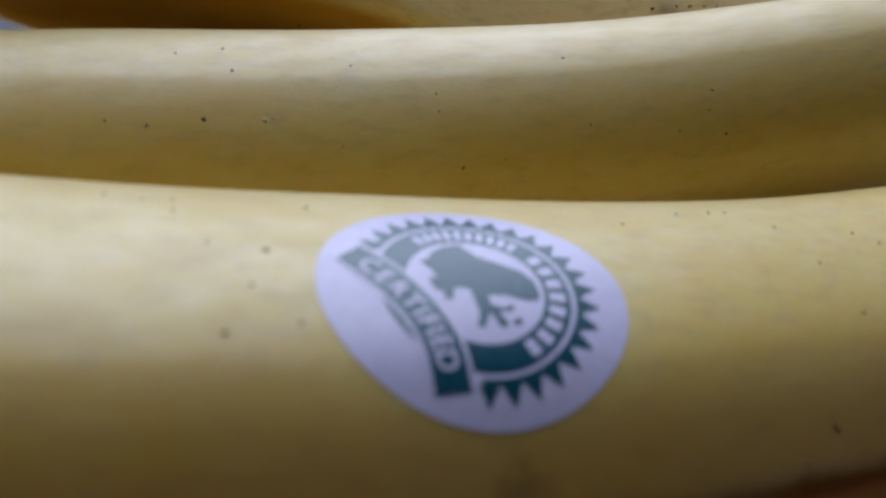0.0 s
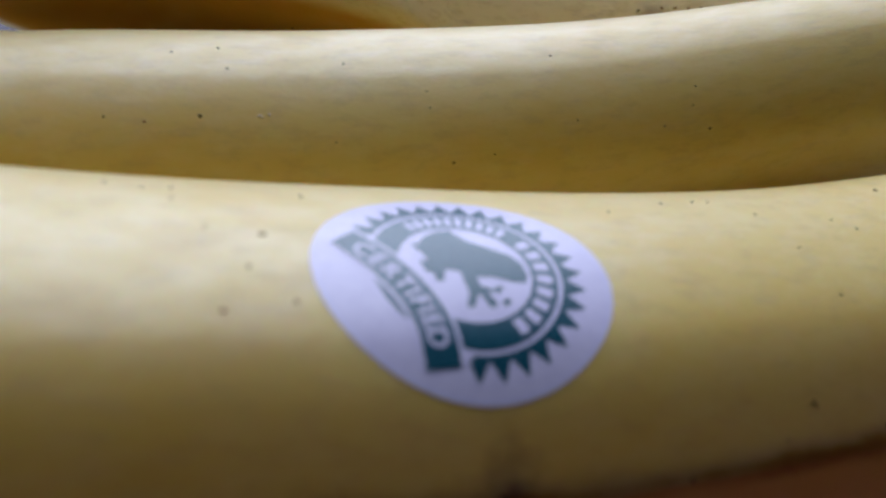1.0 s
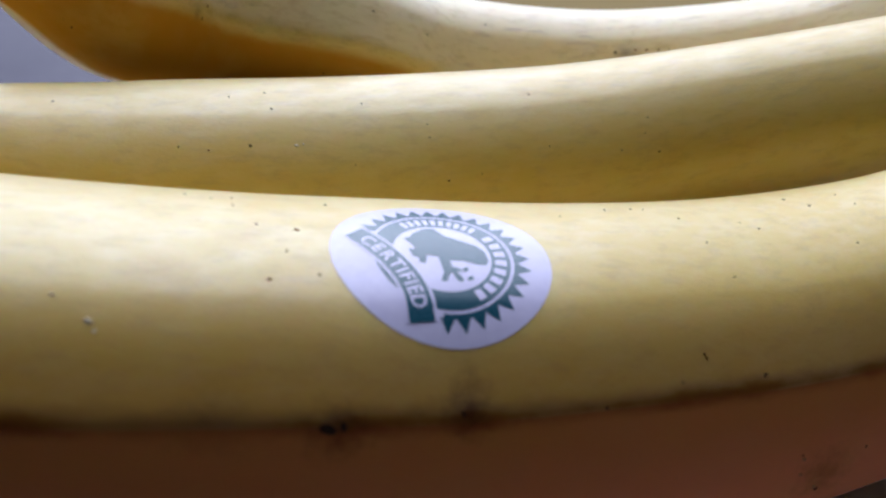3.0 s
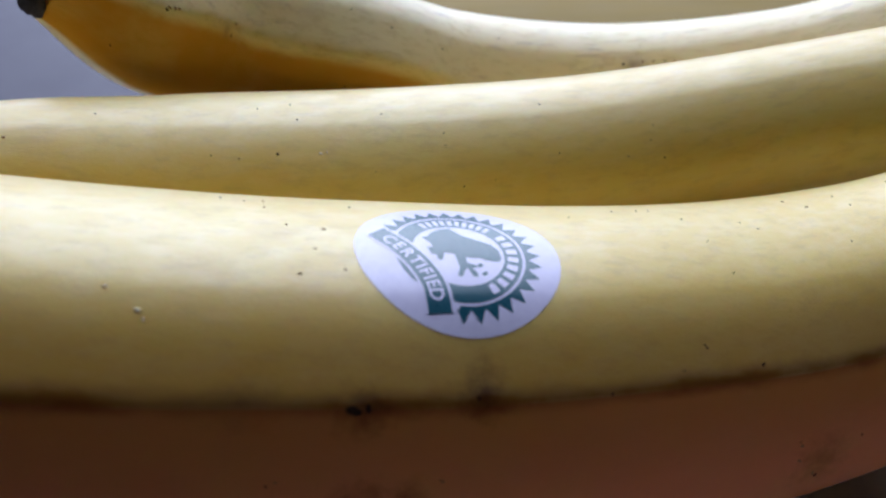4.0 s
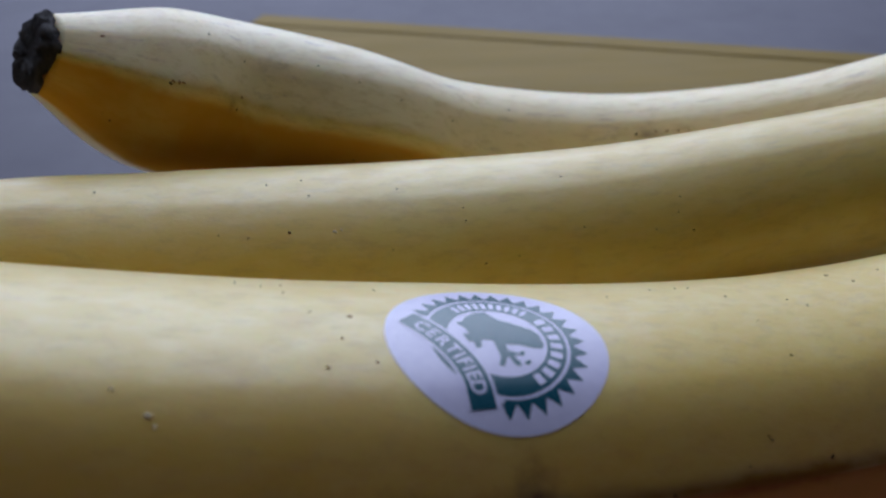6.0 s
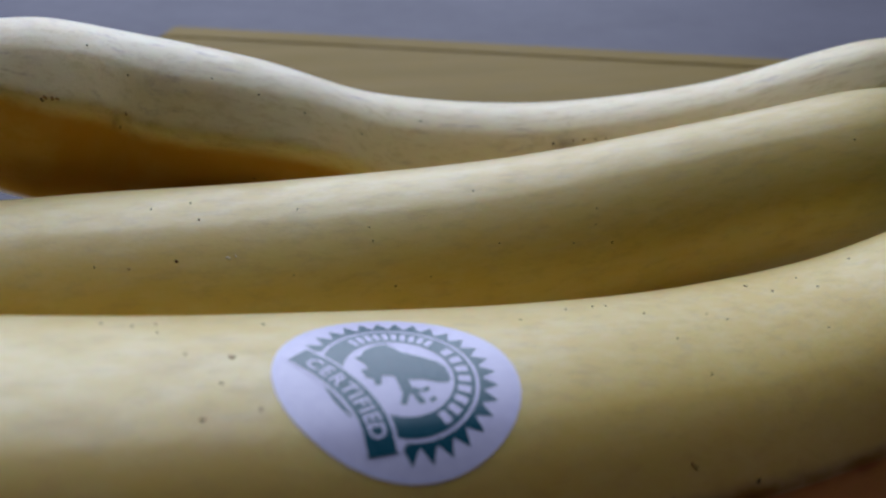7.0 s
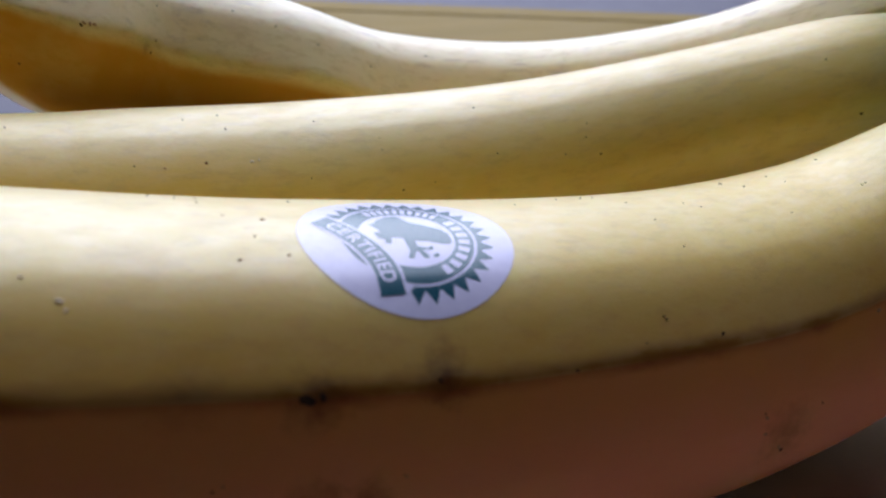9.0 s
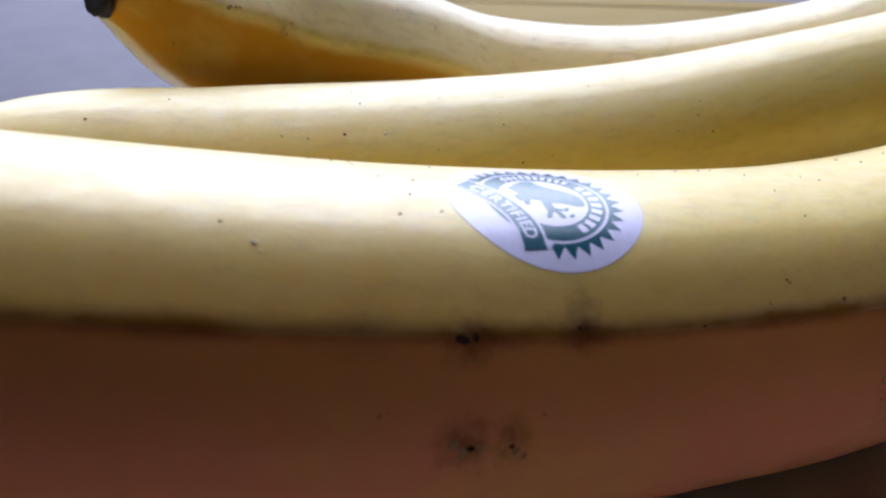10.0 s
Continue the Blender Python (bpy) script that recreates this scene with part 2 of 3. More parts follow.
def glide(points, v):
    """Catmull-Rom through the stations, v counted in stations."""
    n = len(points) - 1
    i = min(max(int(v), 0), n - 1)
    f = v - i
    get = lambda j: points[0] * 2 - points[1] if j < 0 else points[n] * 2 - points[n - 1] if j > n else points[j]
    a, b, c, d = get(i - 1), get(i), get(i + 1), get(i + 2)
    return 0.5 * (2 * b + (c - a) * f + (2 * a - 5 * b + 4 * c - d) * f * f + (3 * b - a - 3 * c + d) * f ** 3)


class Peel:
    """The shape of one banana: stations of its middle line with half thickness, the turn of its main ridge, its section."""

    def __init__(self, stations, turn, twist, edge, sharp, reach, h2=(0, 0), h3=(0, 0), tip=None):
        self.at = [np.array(s, float) for s in stations]
        self.turn, self.twist, self.edge, self.sharp, self.reach, self.h2, self.h3 = turn, twist, edge, sharp, reach, h2, h3
        self.last, self.lead = len(stations) - 1, 0
        if tip:
            self.at.insert(0, np.array(tip, float))
            self.lead = 1

    def ridge(self, v):
        return self.turn + self.twist * (min(max(v, 0.0), 8.0) / 8 - 0.5)

    def section(self, h):
        fifth = math.pi / 5
        near = fifth - abs(h % (2 * fifth) - fifth)
        flat = lambda soft: (math.cos(fifth) / math.cos(fifth - math.hypot(near, soft))) ** self.edge
        w = math.exp(-(((h + math.pi) % (2 * math.pi) - math.pi) / self.reach) ** 2)
        q = (flat(self.sharp) * w + flat(0.45) * (1 - w)) / 0.885 ** (self.edge / 0.6)
        return q * (1 + self.h2[0] * math.cos(2 * h) + self.h2[1] * math.sin(2 * h) + self.h3[0] * math.cos(3 * h) + self.h3[1] * math.sin(3 * h))

    def axes(self, v):
        w = v + self.lead
        s = glide(self.at, w)
        d = glide(self.at, min(w + 0.02, self.last + self.lead)) - glide(self.at, max(w - 0.02, 0))
        t = Vector(d[:3]).normalized()
        up = (Vector((0, 0, 1)) - t * t.z).normalized()
        return Vector(s[:3]), s[3], up.cross(t) * -1, up, t

    def point(self, v, angle, out=0.0):
        c, r, front, up, t = self.axes(v)
        way = front * math.cos(angle) + up * math.sin(angle)
        return (c + way * (r * self.section(angle - self.ridge(v)) + out)) * UNIT


def banana(name, peel, mat, parent, label, blur=0.05):
    v0 = -peel.lead
    rings, around = 190, 160
    bm = bmesh.new()
    along, seam, under = (bm.verts.layers.float.new(k) for k in ("along", "seam", "under"))
    straight = bm.verts.layers.float_vector.new("peel")
    grid = []
    for i in range(rings + 1):
        v = v0 + (peel.last - v0) * i / rings
        row = []
        for j in range(around):
            h = 2 * math.pi * j / around
            vert = bm.verts.new(peel.point(v, h + peel.ridge(v)))
            vert[along] = v
            vert[straight] = straightened(v, h)
            vert[seam] = min(h, 2 * math.pi - h)
            k = 2 * math.pi - h
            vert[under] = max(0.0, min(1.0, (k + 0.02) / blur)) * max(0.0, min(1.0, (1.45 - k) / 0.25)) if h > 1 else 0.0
            row.append(vert)
        grid.append(row)
    for a, b in zip(grid, grid[1:]):
        for j in range(around):
            bm.faces.new((a[j], a[(j + 1) % around], b[(j + 1) % around], b[j]))
    bm.faces.new(grid[0])
    bm.faces.new(grid[-1])
    return part(name, bm, mat, parent, label)


def blossom_end(peel, parent):
    """The dark, crumbled stub at the tip."""
    c, r, front, up, t = peel.axes(-peel.lead)
    bm = bmesh.new()
    rows = []
    rng = random.Random(5)
    for d, f in ((0.0, 1.0), (-0.05, 1.02), (-0.11, 0.97), (-0.17, 0.84), (-0.19, 0.58), (-0.14, 0.30)):
        row = []
        for j in range(36):
            a = 2 * math.pi * j / 36
            q = r * f * (1 + 0.07 * math.sin(5 * a + d * 9) + rng.uniform(-0.06, 0.06))
            p = c + t * (d + rng.uniform(-0.05, 0.05)) + (front * math.cos(a) + up * math.sin(a)) * q
            row.append(bm.verts.new(p * UNIT))
        rows.append(row)
    for a, b in zip(rows, rows[1:]):
        for j in range(36):
            bm.faces.new((a[j], a[(j + 1) % 36], b[(j + 1) % 36], b[j]))
    bm.faces.new(rows[-1])
    part("blossom_end", bm, M_TIP, parent, "black dried blossom end")


def freckles(peel, parent, spots, mat=M_FRECKLE, name="freckle"):
    """Small spots on the peel: station, angle, half width in millimetres."""
    rng = random.Random(11)
    for v, angle, size in spots:
        r = size * 0.11
        bm = bmesh.new()
        c, rad, *_ = peel.axes(v)
        span = (Vector(peel.at[int(v) + 1 + peel.lead][:3]) - Vector(peel.at[int(v) + peel.lead][:3])).length
        mid = bm.verts.new(peel.point(v, angle, 0.014))
        ring, rim = [], []
        ph, st = rng.uniform(0, 6), rng.uniform(0.8, 1.35)
        for j in range(12):
            a = 2 * math.pi * j / 12
            w = r * (1 + 0.25 * math.sin(2 * a + ph) + rng.uniform(-0.15, 0.15))
            dv, da = w * st * math.cos(a) / span, w * math.sin(a) / max(rad, 0.3)
            ring.append(bm.verts.new(peel.point(v + 0.7 * dv, angle + 0.7 * da, 0.010)))
            rim.append(bm.verts.new(peel.point(v + dv, angle + da, -0.004)))
        for j in range(12):
            k = (j + 1) % 12
            bm.faces.new((mid, ring[j], ring[k]))
            bm.faces.new((ring[j], rim[j], rim[k], ring[k]))
        part(name, bm, mat, parent)


DARK_STAIN, TAN_STAIN = (0.10, 0.03, 0.012), (0.46, 0.28, 0.11)
PEEL_A = Peel([(-9.3, 4.95, 5.68, 1.55), (-6.616, 5.08, 4.566, 2.021), (-3.742, 5.639, 3.684, 2.176), (-0.829, 6.513, 2.868, 2.221), (2.005, 7.302, 2.429, 2.102),
               (4.618, 8.095, 2.159, 2.004), (6.924, 8.683, 2.509, 1.777), (9.02, 9.127, 3.714, 1.31), (10.656, 9.892, 4.754, 0.724), (12.549, 11.026, 6.27, 0.635), (14.185, 12.299, 8.133, 0.764)],
              0.555, -0.157, 0.249, 0.05, 0.25, (-0.113, -0.123), (0.025, 0.088), tip=(-11.6, 5.3, 7.0, 0.6))
PEEL_B = Peel([(-10.446, 7.11, 4.529, 0.589), (-7.798, 8.693, 4.299, 1.439), (-5.091, 10.051, 3.329, 1.947), (-1.635, 11.29, 2.784, 2.017), (2.184, 12.232, 2.724, 1.909),
               (5.833, 12.829, 3.223, 1.697), (8.979, 13.03, 3.772, 1.633), (11.188, 13.793, 4.741, 0.852), (12.876, 13.733, 6.553, 0.801), (14.607, 14.007, 8.88, 0.779)],
              0.55, -0.169, 0.36, 0.45, 0.55, (0, 0), (-0.006, -0))
PEEL_C = Peel([(-7.2, 11.82, 6.85, 0.66), (-6.22, 12.905, 5.898, 1.437), (-5, 13.88, 5.19, 1.6), (-2.96, 14.583, 4.368, 1.657), (-0.613, 15.637, 3.052, 1.795),
               (3.084, 16.243, 2.472, 1.777), (6.874, 15.688, 3.204, 1.522), (9.717, 15.003, 4.476, 1.231), (11.649, 14.684, 5.322, 0.753), (12.92, 14.962, 6.86, 0.698), (14.18, 15.541, 8.75, 0.76)],
              0.37, 0.384, 0.45, 0.06, 0.4, (-0.009, -0.004), (-0.009, 0.002))

bunch = new("banana_bunch")
tagged(bunch, "bunch of three ripe yellow bananas with green stems on the table", "bananas")
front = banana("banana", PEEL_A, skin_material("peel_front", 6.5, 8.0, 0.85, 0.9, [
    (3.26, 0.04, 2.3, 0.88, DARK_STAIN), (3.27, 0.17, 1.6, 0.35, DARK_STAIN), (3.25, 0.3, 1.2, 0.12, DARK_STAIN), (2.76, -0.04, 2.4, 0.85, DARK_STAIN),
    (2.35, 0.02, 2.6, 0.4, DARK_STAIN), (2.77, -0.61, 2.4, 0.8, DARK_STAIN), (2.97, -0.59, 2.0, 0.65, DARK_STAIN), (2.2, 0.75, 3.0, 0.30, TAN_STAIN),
    (2.6, 0.62, 4.0, 0.25, TAN_STAIN), (5.0, -0.75, 3.5, 0.5, DARK_STAIN), (2.45, 1.1, 2.2, 0.35, TAN_STAIN)], 0.06), bunch, "yellow banana with a brown ridge and a brown lower side")
middle = banana("banana", PEEL_B, skin_material("peel_middle", 6.0, 7.2, 0.0, 0.0, [
    (1.3, 0.45, 3.0, 0.3, TAN_STAIN), (6.75, 0.35, 3.0, 0.6, DARK_STAIN), (6.5, 0.3, 2.6, 0.45, TAN_STAIN), (5.9, 0.1, 3.2, 0.3, TAN_STAIN)], 0.10), bunch, "smooth pale yellow banana with a green neck")
# shade put into the colour: orange-brown tint over this fruit's lower facet
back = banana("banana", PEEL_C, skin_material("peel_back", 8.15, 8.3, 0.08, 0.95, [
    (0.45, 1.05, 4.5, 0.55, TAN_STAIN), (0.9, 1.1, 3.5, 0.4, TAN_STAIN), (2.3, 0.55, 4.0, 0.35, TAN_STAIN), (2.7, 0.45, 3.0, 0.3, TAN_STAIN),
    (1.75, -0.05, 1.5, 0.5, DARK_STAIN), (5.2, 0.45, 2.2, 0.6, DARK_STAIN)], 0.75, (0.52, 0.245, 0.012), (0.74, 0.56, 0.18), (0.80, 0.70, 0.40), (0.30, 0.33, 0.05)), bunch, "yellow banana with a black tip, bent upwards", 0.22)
for p, o in ((PEEL_A, front), (PEEL_B, middle), (PEEL_C, back)):
    blossom_end(p, o)

# the dark collar round the neck of the far banana, and the crown that joins the necks
cb = bmesh.new()
rows = []
for v, o in ((7.75, -0.02), (7.77, 0.02), (7.80, 0.03), (7.83, 0.02), (7.85, -0.02)):
    rows.append([cb.verts.new(PEEL_C.point(v, 2 * math.pi * j / 40, o + 0.008 * math.sin(3 * j))) for j in range(40)])
for a, b in zip(rows, rows[1:]):
    for j in range(40):
        cb.faces.new((a[j], a[(j + 1) % 40], b[(j + 1) % 40], b[j]))
part("collar", cb, M_COLLAR, back, "dark purple-brown ring round the neck")
cr = bmesh.new()
bmesh.ops.create_icosphere(cr, subdivisions=4, radius=1.0)
for v in cr.verts:
    n = 1 + 0.12 * noise.noise(v.co * 2.5)
    v.co = Vector((15.2 + v.co.x * 1.3 * n, 14.9 + v.co.y * 1.5 * n, 8.9 + v.co.z * 1.2 * n)) * UNIT
part("crown", cr, M_CROWN, bunch, "cut greenish-brown crown")

freckles(PEEL_A, front, [(2.8, 2.12, 0.14), (2.42, 2.04, 0.13), (4.32, 2.15, 0.11), (4.39, 2.14, 0.11), (3.9, 2.03, 0.11), (4.52, 1.96, 0.11), (4.54, 1.63, 0.11),
    (4.57, 0.63, 0.13), (3.82, 0.55, 0.18), (2.34, 2.14, 0.11), (4.88, 1.85, 0.11), (4.28, 0.77, 0.11), (5.81, 1.9, 0.12), (5.53, 1.45, 0.11)])
freckles(PEEL_A, front, [(2.24, 2.19, 0.11), (4.17, 2.14, 0.15), (4.97, 1.75, 0.11), (5.38, 2.13, 0.13), (5.47, 1.98, 0.11), (5.77, 2.09, 0.13), (6.28, 2.16, 0.13),
    (6.32, 1.5, 0.11), (6.93, 2.01, 0.13), (6.97, 1.77, 0.11), (6.88, 1.51, 0.11), (6.67, 1.51, 0.11), (4.84, 6.26, 0.11), (5.24, 6.18, 0.16)])
freckles(PEEL_A, front, [(2.72, 0.55, 0.7), (2.775, 0.56, 0.5), (2.44, 0.13, 0.12), (3.1, 0.11, 0.11), (4.98, 5.93, 0.24), (3.24, 0.6, 0.28), (2.79, 6.22, 0.5), (2.97, 6.22, 0.33),
    ])
freckles(PEEL_B, middle, [(2.57, 1.48, 0.13), (2.41, 1.43, 0.17), (2.59, 1.27, 0.13), (2.48, 0.93, 0.26), (3.34, 0.56, 0.17), (3.77, 1.29, 0.14),
    (4.33, 0.56, 0.18), (3, 1.3, 0.11), (3.28, 0.93, 0.11), (2.93, 0.74, 0.11), (3.28, 1.05, 0.11), (1.57, 1.4, 0.12), (2.17, 0.93, 0.12)])
freckles(PEEL_B, middle, [(4.28, 0.75, 0.11), (4.31, 0.89, 0.14), (5.77, 0.31, 0.25), (3.49, 0.59, 0.11), (5.67, 0.98, 0.15), (6.54, 1.22, 0.43), (7.26, 0.94, 0.27),
    (6.11, 0.07, 0.15), (3.81, 0.76, 0.11)])
freckles(PEEL_B, middle, [(6.54, 1.20, 0.34), (6.60, 1.23, 0.28), (6.66, 1.26, 0.2), (6.77, 1.28, 0.22), (7.25, 1.07, 0.28), (7.33, 1.1, 0.2), (6.44, 1.17, 0.15), (6.25, 1.17, 0.13)])
freckles(PEEL_B, middle, [(6.39, 1.48, 0.2), (6.39, 1.28, 0.22), (6.33, 1.22, 0.18), (6.46, 1.38, 0.2), (6.63, 1.48, 0.2), (6.3, 1.35, 0.16), (6.5, 1.3, 0.16), (2.3, 0.9, 0.16), (1.2, 1.1, 0.2)], M_SPECK)
freckles(PEEL_B, middle, [(2.68, 0.92, 0.3), (2.71, 0.93, 0.22)], M_FLECK, "scar")
freckles(PEEL_A, front, [(2.01, 1.07, 0.3), (2.03, 1.02, 0.2), (1.9, 1.2, 0.16)], M_FLECK, "scar")
freckles(PEEL_A, front, [(4.85, 6.23, 0.24), (4.96, 5.96, 0.28), (4.85, 6.11, 0.2), (2.47, 0.15, 0.16), (3.11, 0.1, 0.16), (6.47, 0.27, 0.5), (6.53, 0.3, 0.35), (5.72, 0.44, 0.34), (6.06, 6.01, 0.28), (6.06, 6.13, 0.3), (6.29, 6.13, 0.22),
    (2.72, 6.25, 0.55), (2.77, 6.2, 0.6), (2.83, 6.22, 0.45), (2.99, 6.19, 0.5), (3.03, 6.16, 0.3)], M_SPECK)
freckles(PEEL_A, front, [(5.37, 2.14, 0.13), (5.77, 2.09, 0.13), (5.48, 1.98, 0.12), (6.29, 2.16, 0.13), (6.29, 1.49, 0.12), (6.35, 1.14, 0.11), (4.56, 1.29, 0.14), (4.27, 0.79, 0.13), (4.56, 0.62, 0.18), (6.87, 1.56, 0.12)])
freckles(PEEL_A, front, [(2.42, 2.16, 0.14), (2.42, 2.04, 0.2), (2.65, 1.76, 0.24), (2.71, 1.37, 0.2), (2.53, 1.33, 0.2), (2.6, 1.55, 0.16), (2.5, 1.8, 0.14)], M_SPECK)
freckles(PEEL_C, back, [(0.97, 0.265, 0.3), (1.03, 0.27, 0.3), (1.07, 0.275, 0.22), (1.89, 0.32, 0.3), (0.32, 0.74, 0.26), (5.26, 0.9, 0.3), (5.33, 0.89, 0.34), (5.4, 0.875, 0.26), (5.46, 0.87, 0.16)], M_SPECK)
freckles(PEEL_C, back, [(0.94, 0.23, 0.27), (1.83, 0.17, 0.24), (1.46, 0.99, 0.14), (2.66, 0.99, 0.15), (2.94, 0.89, 0.11), (3.19, 0.77, 0.16), (4.21, 1.13, 0.18),
    (3.63, 0.74, 0.17), (1.92, 0.76, 0.15), (0.57, 5.68, 0.18), (2.99, 6.22, 0.16), (5.12, 0.88, 0.3)])

# ---------------------------------------------------------------- the round label on the front banana
from mathutils.bvhtree import BVHTree

SKIN_TREE = BVHTree.FromPolygons([v.co.copy() for v in front.data.vertices], [tuple(p.vertices) for p in front.data.polygons])
LABEL_AT = Vector((0.45, 6.754, 4.68)) * UNIT
LABEL_N, LABEL_X, LABEL_Y = Vector((0.214, -0.045, 0.976)), Vector((0.937, 0.292, -0.192)), Vector((-0.276, 0.955, 0.105))
MM = UNIT / 10


def laid(x, y, lift):
    """A point of the label's plane, laid on the peel."""
    o = LABEL_AT + (LABEL_X * x + LABEL_Y * y) * MM + LABEL_N * 0.03
    hit, normal, *_ = SKIN_TREE.ray_cast(o, -LABEL_N)
    return hit + normal * (lift * 0.001)


def band(inner, outer, lift, bm=None):
    """A strip between two rows of plane points, laid on the peel, with its thin rim."""
    bm = bm or bmesh.new()
    steps = 4
    cols = []
    for (x0, y0), (x1, y1) in zip(inner, outer):
        col = [bm.verts.new(laid(x0 + (x1 - x0) * k / steps, y0 + (y1 - y0) * k / steps, lift)) for k in range(steps + 1)]
        cols.append(col)
    for a, b in zip(cols, cols[1:]):
        for k in range(len(a) - 1):
            bm.faces.new((a[k], b[k], b[k + 1], a[k + 1]))
    return bm


def disc(cx, cy, a, b, turn, lift, rings=10, around=72, wave=0.0):
    bm = bmesh.new()
    ct, st = math.cos(turn), math.sin(turn)
    mid = bm.verts.new(laid(cx, cy, lift))
    last = None
    for i in range(1, rings + 2):
        f, up = (i / rings, lift) if i <= rings else (1.001, -0.01)
        row = []
        for j in range(around):
            q = 2 * math.pi * j / around
            w = 1 + wave * math.sin(3 * q + 1)
            x, y = a * f * w * math.cos(q), b * f * w * math.sin(q)
            row.append(bm.verts.new(laid(cx + x * ct - y * st, cy + x * st + y * ct, up)))
        if i == rings + 1:
            last = [bm.verts.new(v.co) for v in last]
        for j in range(around):
            k = (j + 1) % around
            bm.faces.new((mid, row[j], row[k]) if last is None else (last[j], row[j], row[k], last[k]))
        last = row
    return bm


def arc(cx, cy, r, a0, a1, n):
    return [(cx + r * math.cos(radians(a0 + (a1 - a0) * i / n)), cy + r * math.sin(radians(a0 + (a1 - a0) * i / n))) for i in range(n + 1)]


label = new("fruit_sticker")
tagged(label, "round lilac-white paper sticker with teal seal on the banana", "sticker")
part("paper", disc(-2.3, 0.65, 13.2, 11.95, -0.1, 0.05, 14, 96), M_PAPER, label, "lilac-white paper")
SX, SY = -2.3, 0.9
part("seal_ring", band(arc(SX, SY, 5.9, 0, 360, 120), arc(SX, SY, 8.25, 0, 360, 120), 0.075), M_INK, label, "teal printed ring")
part("seal_rim", band(arc(SX, SY, 8.65, -101, 147, 90), arc(SX, SY, 9.2, -101, 147, 90), 0.075), M_INK, label, "thin teal outer ring")
for i in range(22):
    a = -98 + 11.52 * i
    tip = (SX + 10.75 * math.cos(radians(a)), SY + 10.75 * math.sin(radians(a)))
    part("tooth", band(arc(SX, SY, 9.1, a - 5.6, a + 5.6, 4), [(tip[0] + (k - 2) * 0.02, tip[1]) for k in range(5)], 0.075), M_INK, label)
# pale bars on the ring
for a0, a1, n in ((121, 39, 10), (28, -73, 8)):
    for i in range(n):
        b0 = a0 + (a1 - a0) * i / n
        b1 = a0 + (a1 - a0) * (i + 0.6) / n
        part("print_bar", band(arc(SX, SY, 6.35, b0, b1, 3), arc(SX, SY, 7.75, b0, b1, 3), 0.09), M_PAPER, label)
# the plain emblem in the middle


def patch(points, lift):
    """A plain printed shape, filled from its middle."""
    bm = bmesh.new()
    cx, cy = (sum(p[i] for p in points) / len(points) for i in (0, 1))
    edge = []
    for (x0, y0), (x1, y1) in zip(points, points[1:] + points[:1]):
        edge += [(x0 + (x1 - x0) * k / 3, y0 + (y1 - y0) * k / 3) for k in range(3)]
    rows = [[bm.verts.new(laid(cx + (x - cx) * f, cy + (y - cy) * f, lift)) for x, y in edge] for f in (0.25, 0.5, 0.75, 1.0)]
    bm.faces.new(rows[0])
    for a, b in zip(rows, rows[1:]):
        for j in range(len(edge)):
            k = (j + 1) % len(edge)
            bm.faces.new((a[j], a[k], b[k], b[j]))
    return bm


part("emblem", patch([(-6.4, 4.2), (-5.6, 4.4), (-4.9, 5.4), (-3.6, 6.2), (-2.2, 6.4), (-1.6, 5.5), (-1.1, 4.7), (0.5, 3.7), (1.4, 3.1), (2.4, 2.4), (3.1, 1.2),
                      (3.1, -0.4), (2.6, -1.1), (1.4, -0.9), (0.0, -0.3), (-1.3, -0.2), (-2.0, 0.1), (-3.1, 0.6), (-4.5, 0.9), (-5.3, 1.6), (-5.6, 3.0)], 0.075), M_INK, label, "teal emblem")
part("emblem", patch([(-6.2, 2.0), (-5.0, 2.0), (-4.2, 0.8), (-4.7, -0.6), (-5.3, -0.5), (-5.2, 0.4), (-5.9, 0.6)], 0.08), M_INK, label)
part("emblem", patch([(-2.9, 0.6), (-1.6, 0.2), (-1.6, -1.2), (-0.6, -1.7), (-0.6, -2.1), (-1.7, -2.0), (-2.1, -2.3), (-2.7, -3.2), (-3.2, -3.0), (-2.8, -2.0)], 0.08), M_INK, label)
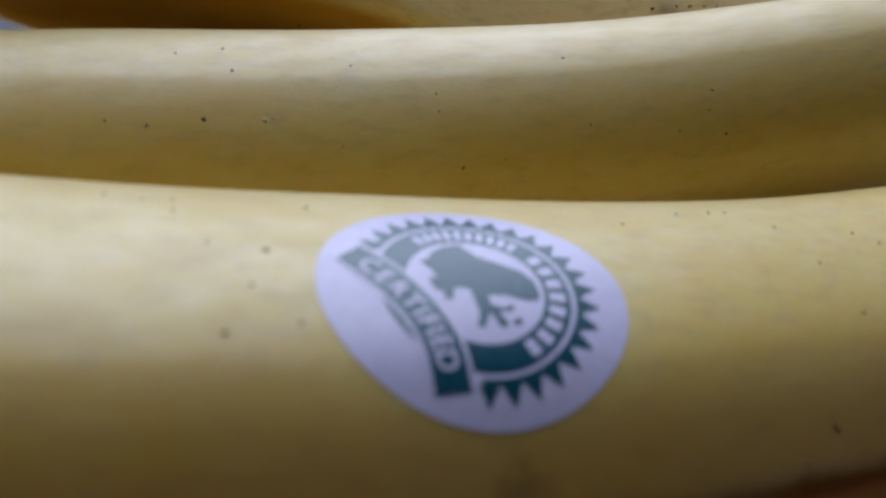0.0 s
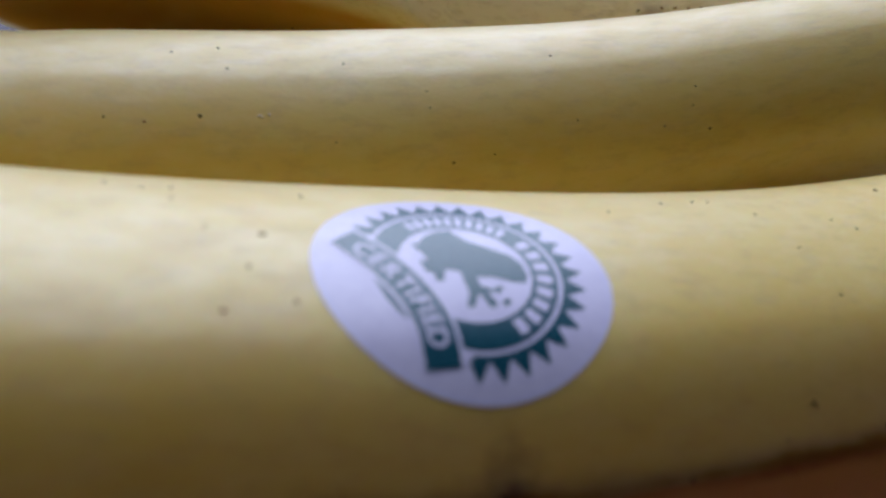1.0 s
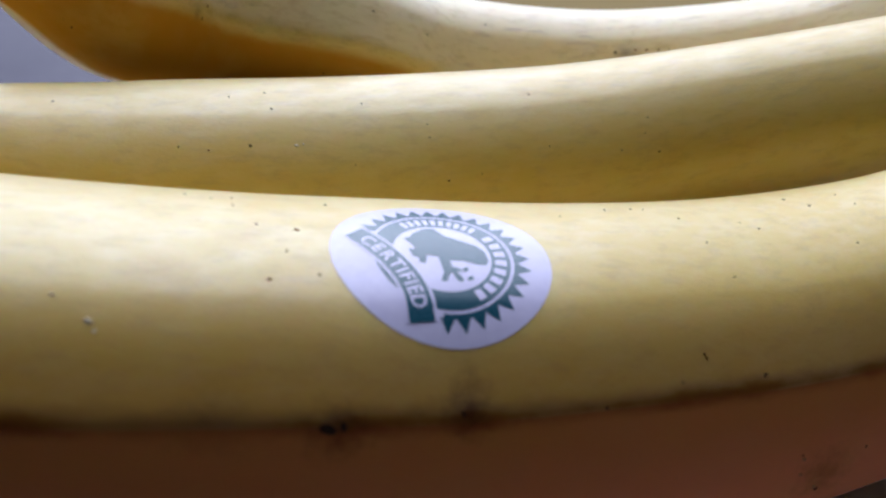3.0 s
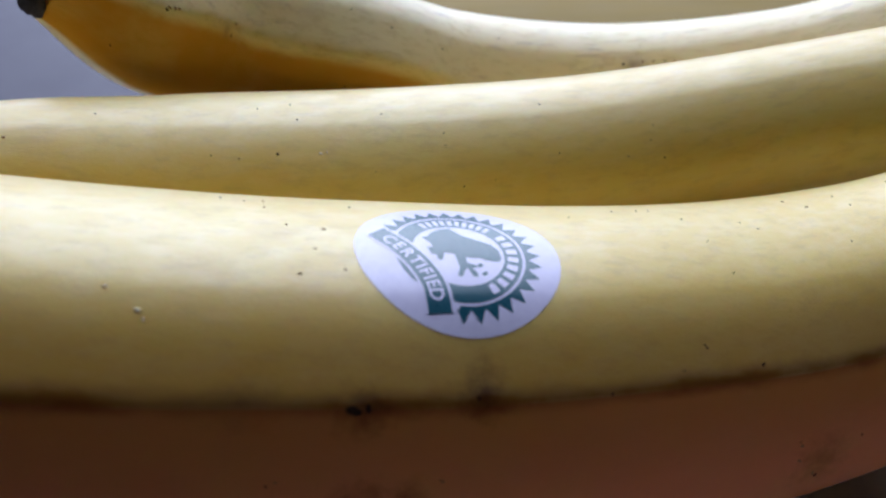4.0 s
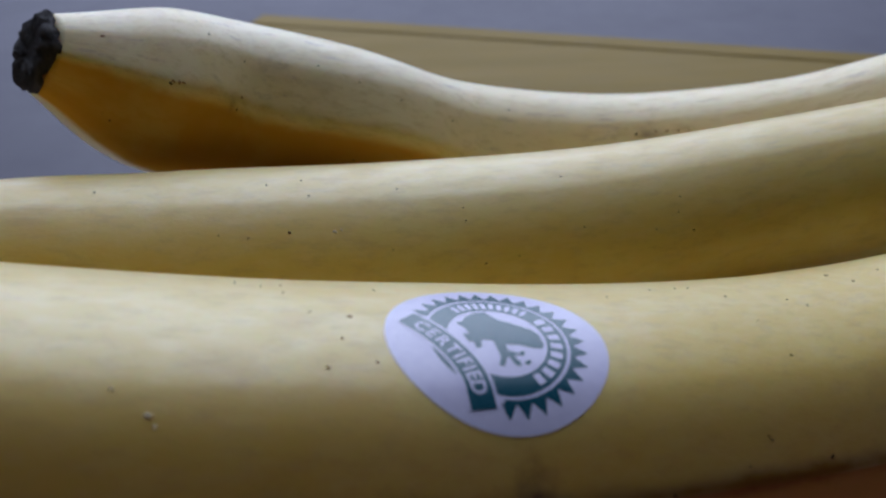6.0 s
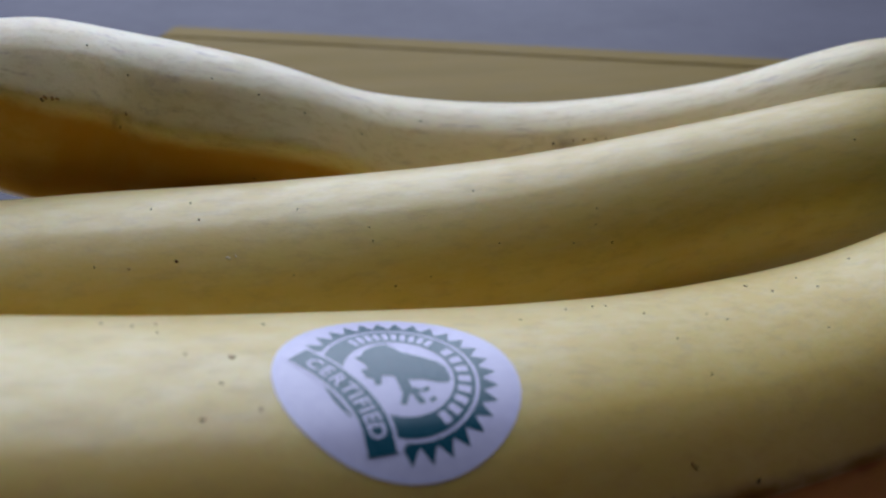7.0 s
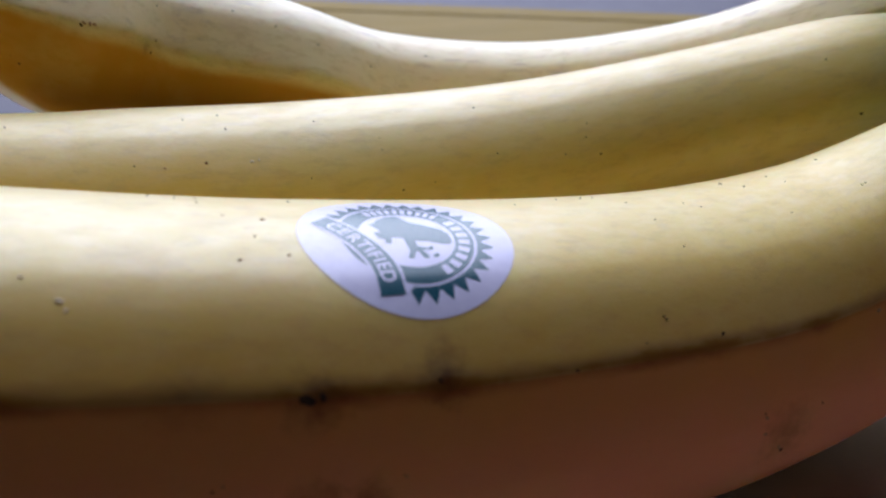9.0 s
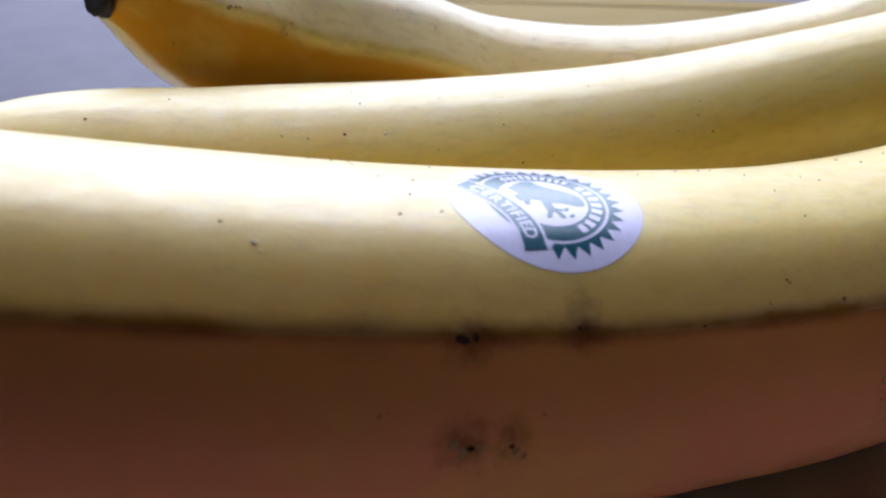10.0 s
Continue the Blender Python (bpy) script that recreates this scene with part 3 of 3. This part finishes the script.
part("emblem", patch([(-1.9, -1.9), (-1.3, -2.0), (-0.7, -3.0), (-0.8, -3.6), (-1.4, -3.5)], 0.08), M_INK, label)
for ex, ey in ((-0.1, -1.7), (0.2, -3.1), (-2.9, -3.1)):
    part("emblem", disc(ex, ey, 0.45, 0.3, radians(30), 0.08, 3, 16), M_INK, label)

# the banner: a bent ribbon across the ring, with its word
SPINE = [np.array(p) for p in ((-12.2, 5.35), (-9.75, 2.2), (-7.75, -1.35), (-6.62, -4.8), (-6.45, -8.5))]


def spine(f):
    p = glide(SPINE, f)
    d = glide(SPINE, min(f + 0.03, 4)) - glide(SPINE, max(f - 0.03, 0))
    d = d / math.hypot(*d)
    return p, d, np.array((-d[1], d[0]))


def ribbon(half, f0, f1, lift, n=28):
    rows = [spine(f0 + (f1 - f0) * i / n) for i in range(n + 1)]
    return band([tuple(p - s * half) for p, d, s in rows], [tuple(p + s * half) for p, d, s in rows], lift)


part("banner_border", ribbon(1.80, 0.0, 4.0, 0.095), M_PAPER, label)
part("banner", ribbon(1.45, 0.0, 4.0, 0.11), M_INK, label, "teal banner")
WORD, WIDE = "CERTIFIED", (0.78, 0.62, 0.72, 0.66, 0.34, 0.60, 0.34, 0.62, 0.78)
for i, ch in enumerate(WORD):
    f = 0.36 + (3.58 - 0.36) * (sum(WIDE[:i]) + WIDE[i] / 2) / sum(WIDE)
    p, d, s = spine(f)
    font = bpy.data.curves.new("letter", "FONT")
    font.body, font.size, font.align_x, font.offset = ch, 2.45, "CENTER", 0.05
    temp = bpy.data.objects.new("letter", font)
    flat = bpy.data.meshes.new_from_object(temp)
    bpy.data.objects.remove(temp)
    bm = bmesh.new()
    bm.from_mesh(flat)
    bpy.data.meshes.remove(flat)
    bmesh.ops.triangulate(bm, faces=bm.faces)
    bmesh.ops.subdivide_edges(bm, edges=[e for e in bm.edges if e.calc_length() > 0.7], cuts=1)
    for v in bm.verts:
        q = p + d * v.co.x * 0.95 + s * (v.co.y - 0.87)
        v.co = laid(q[0], q[1], 0.125)
    part("letter", bm, M_PAPER, label, "", False)
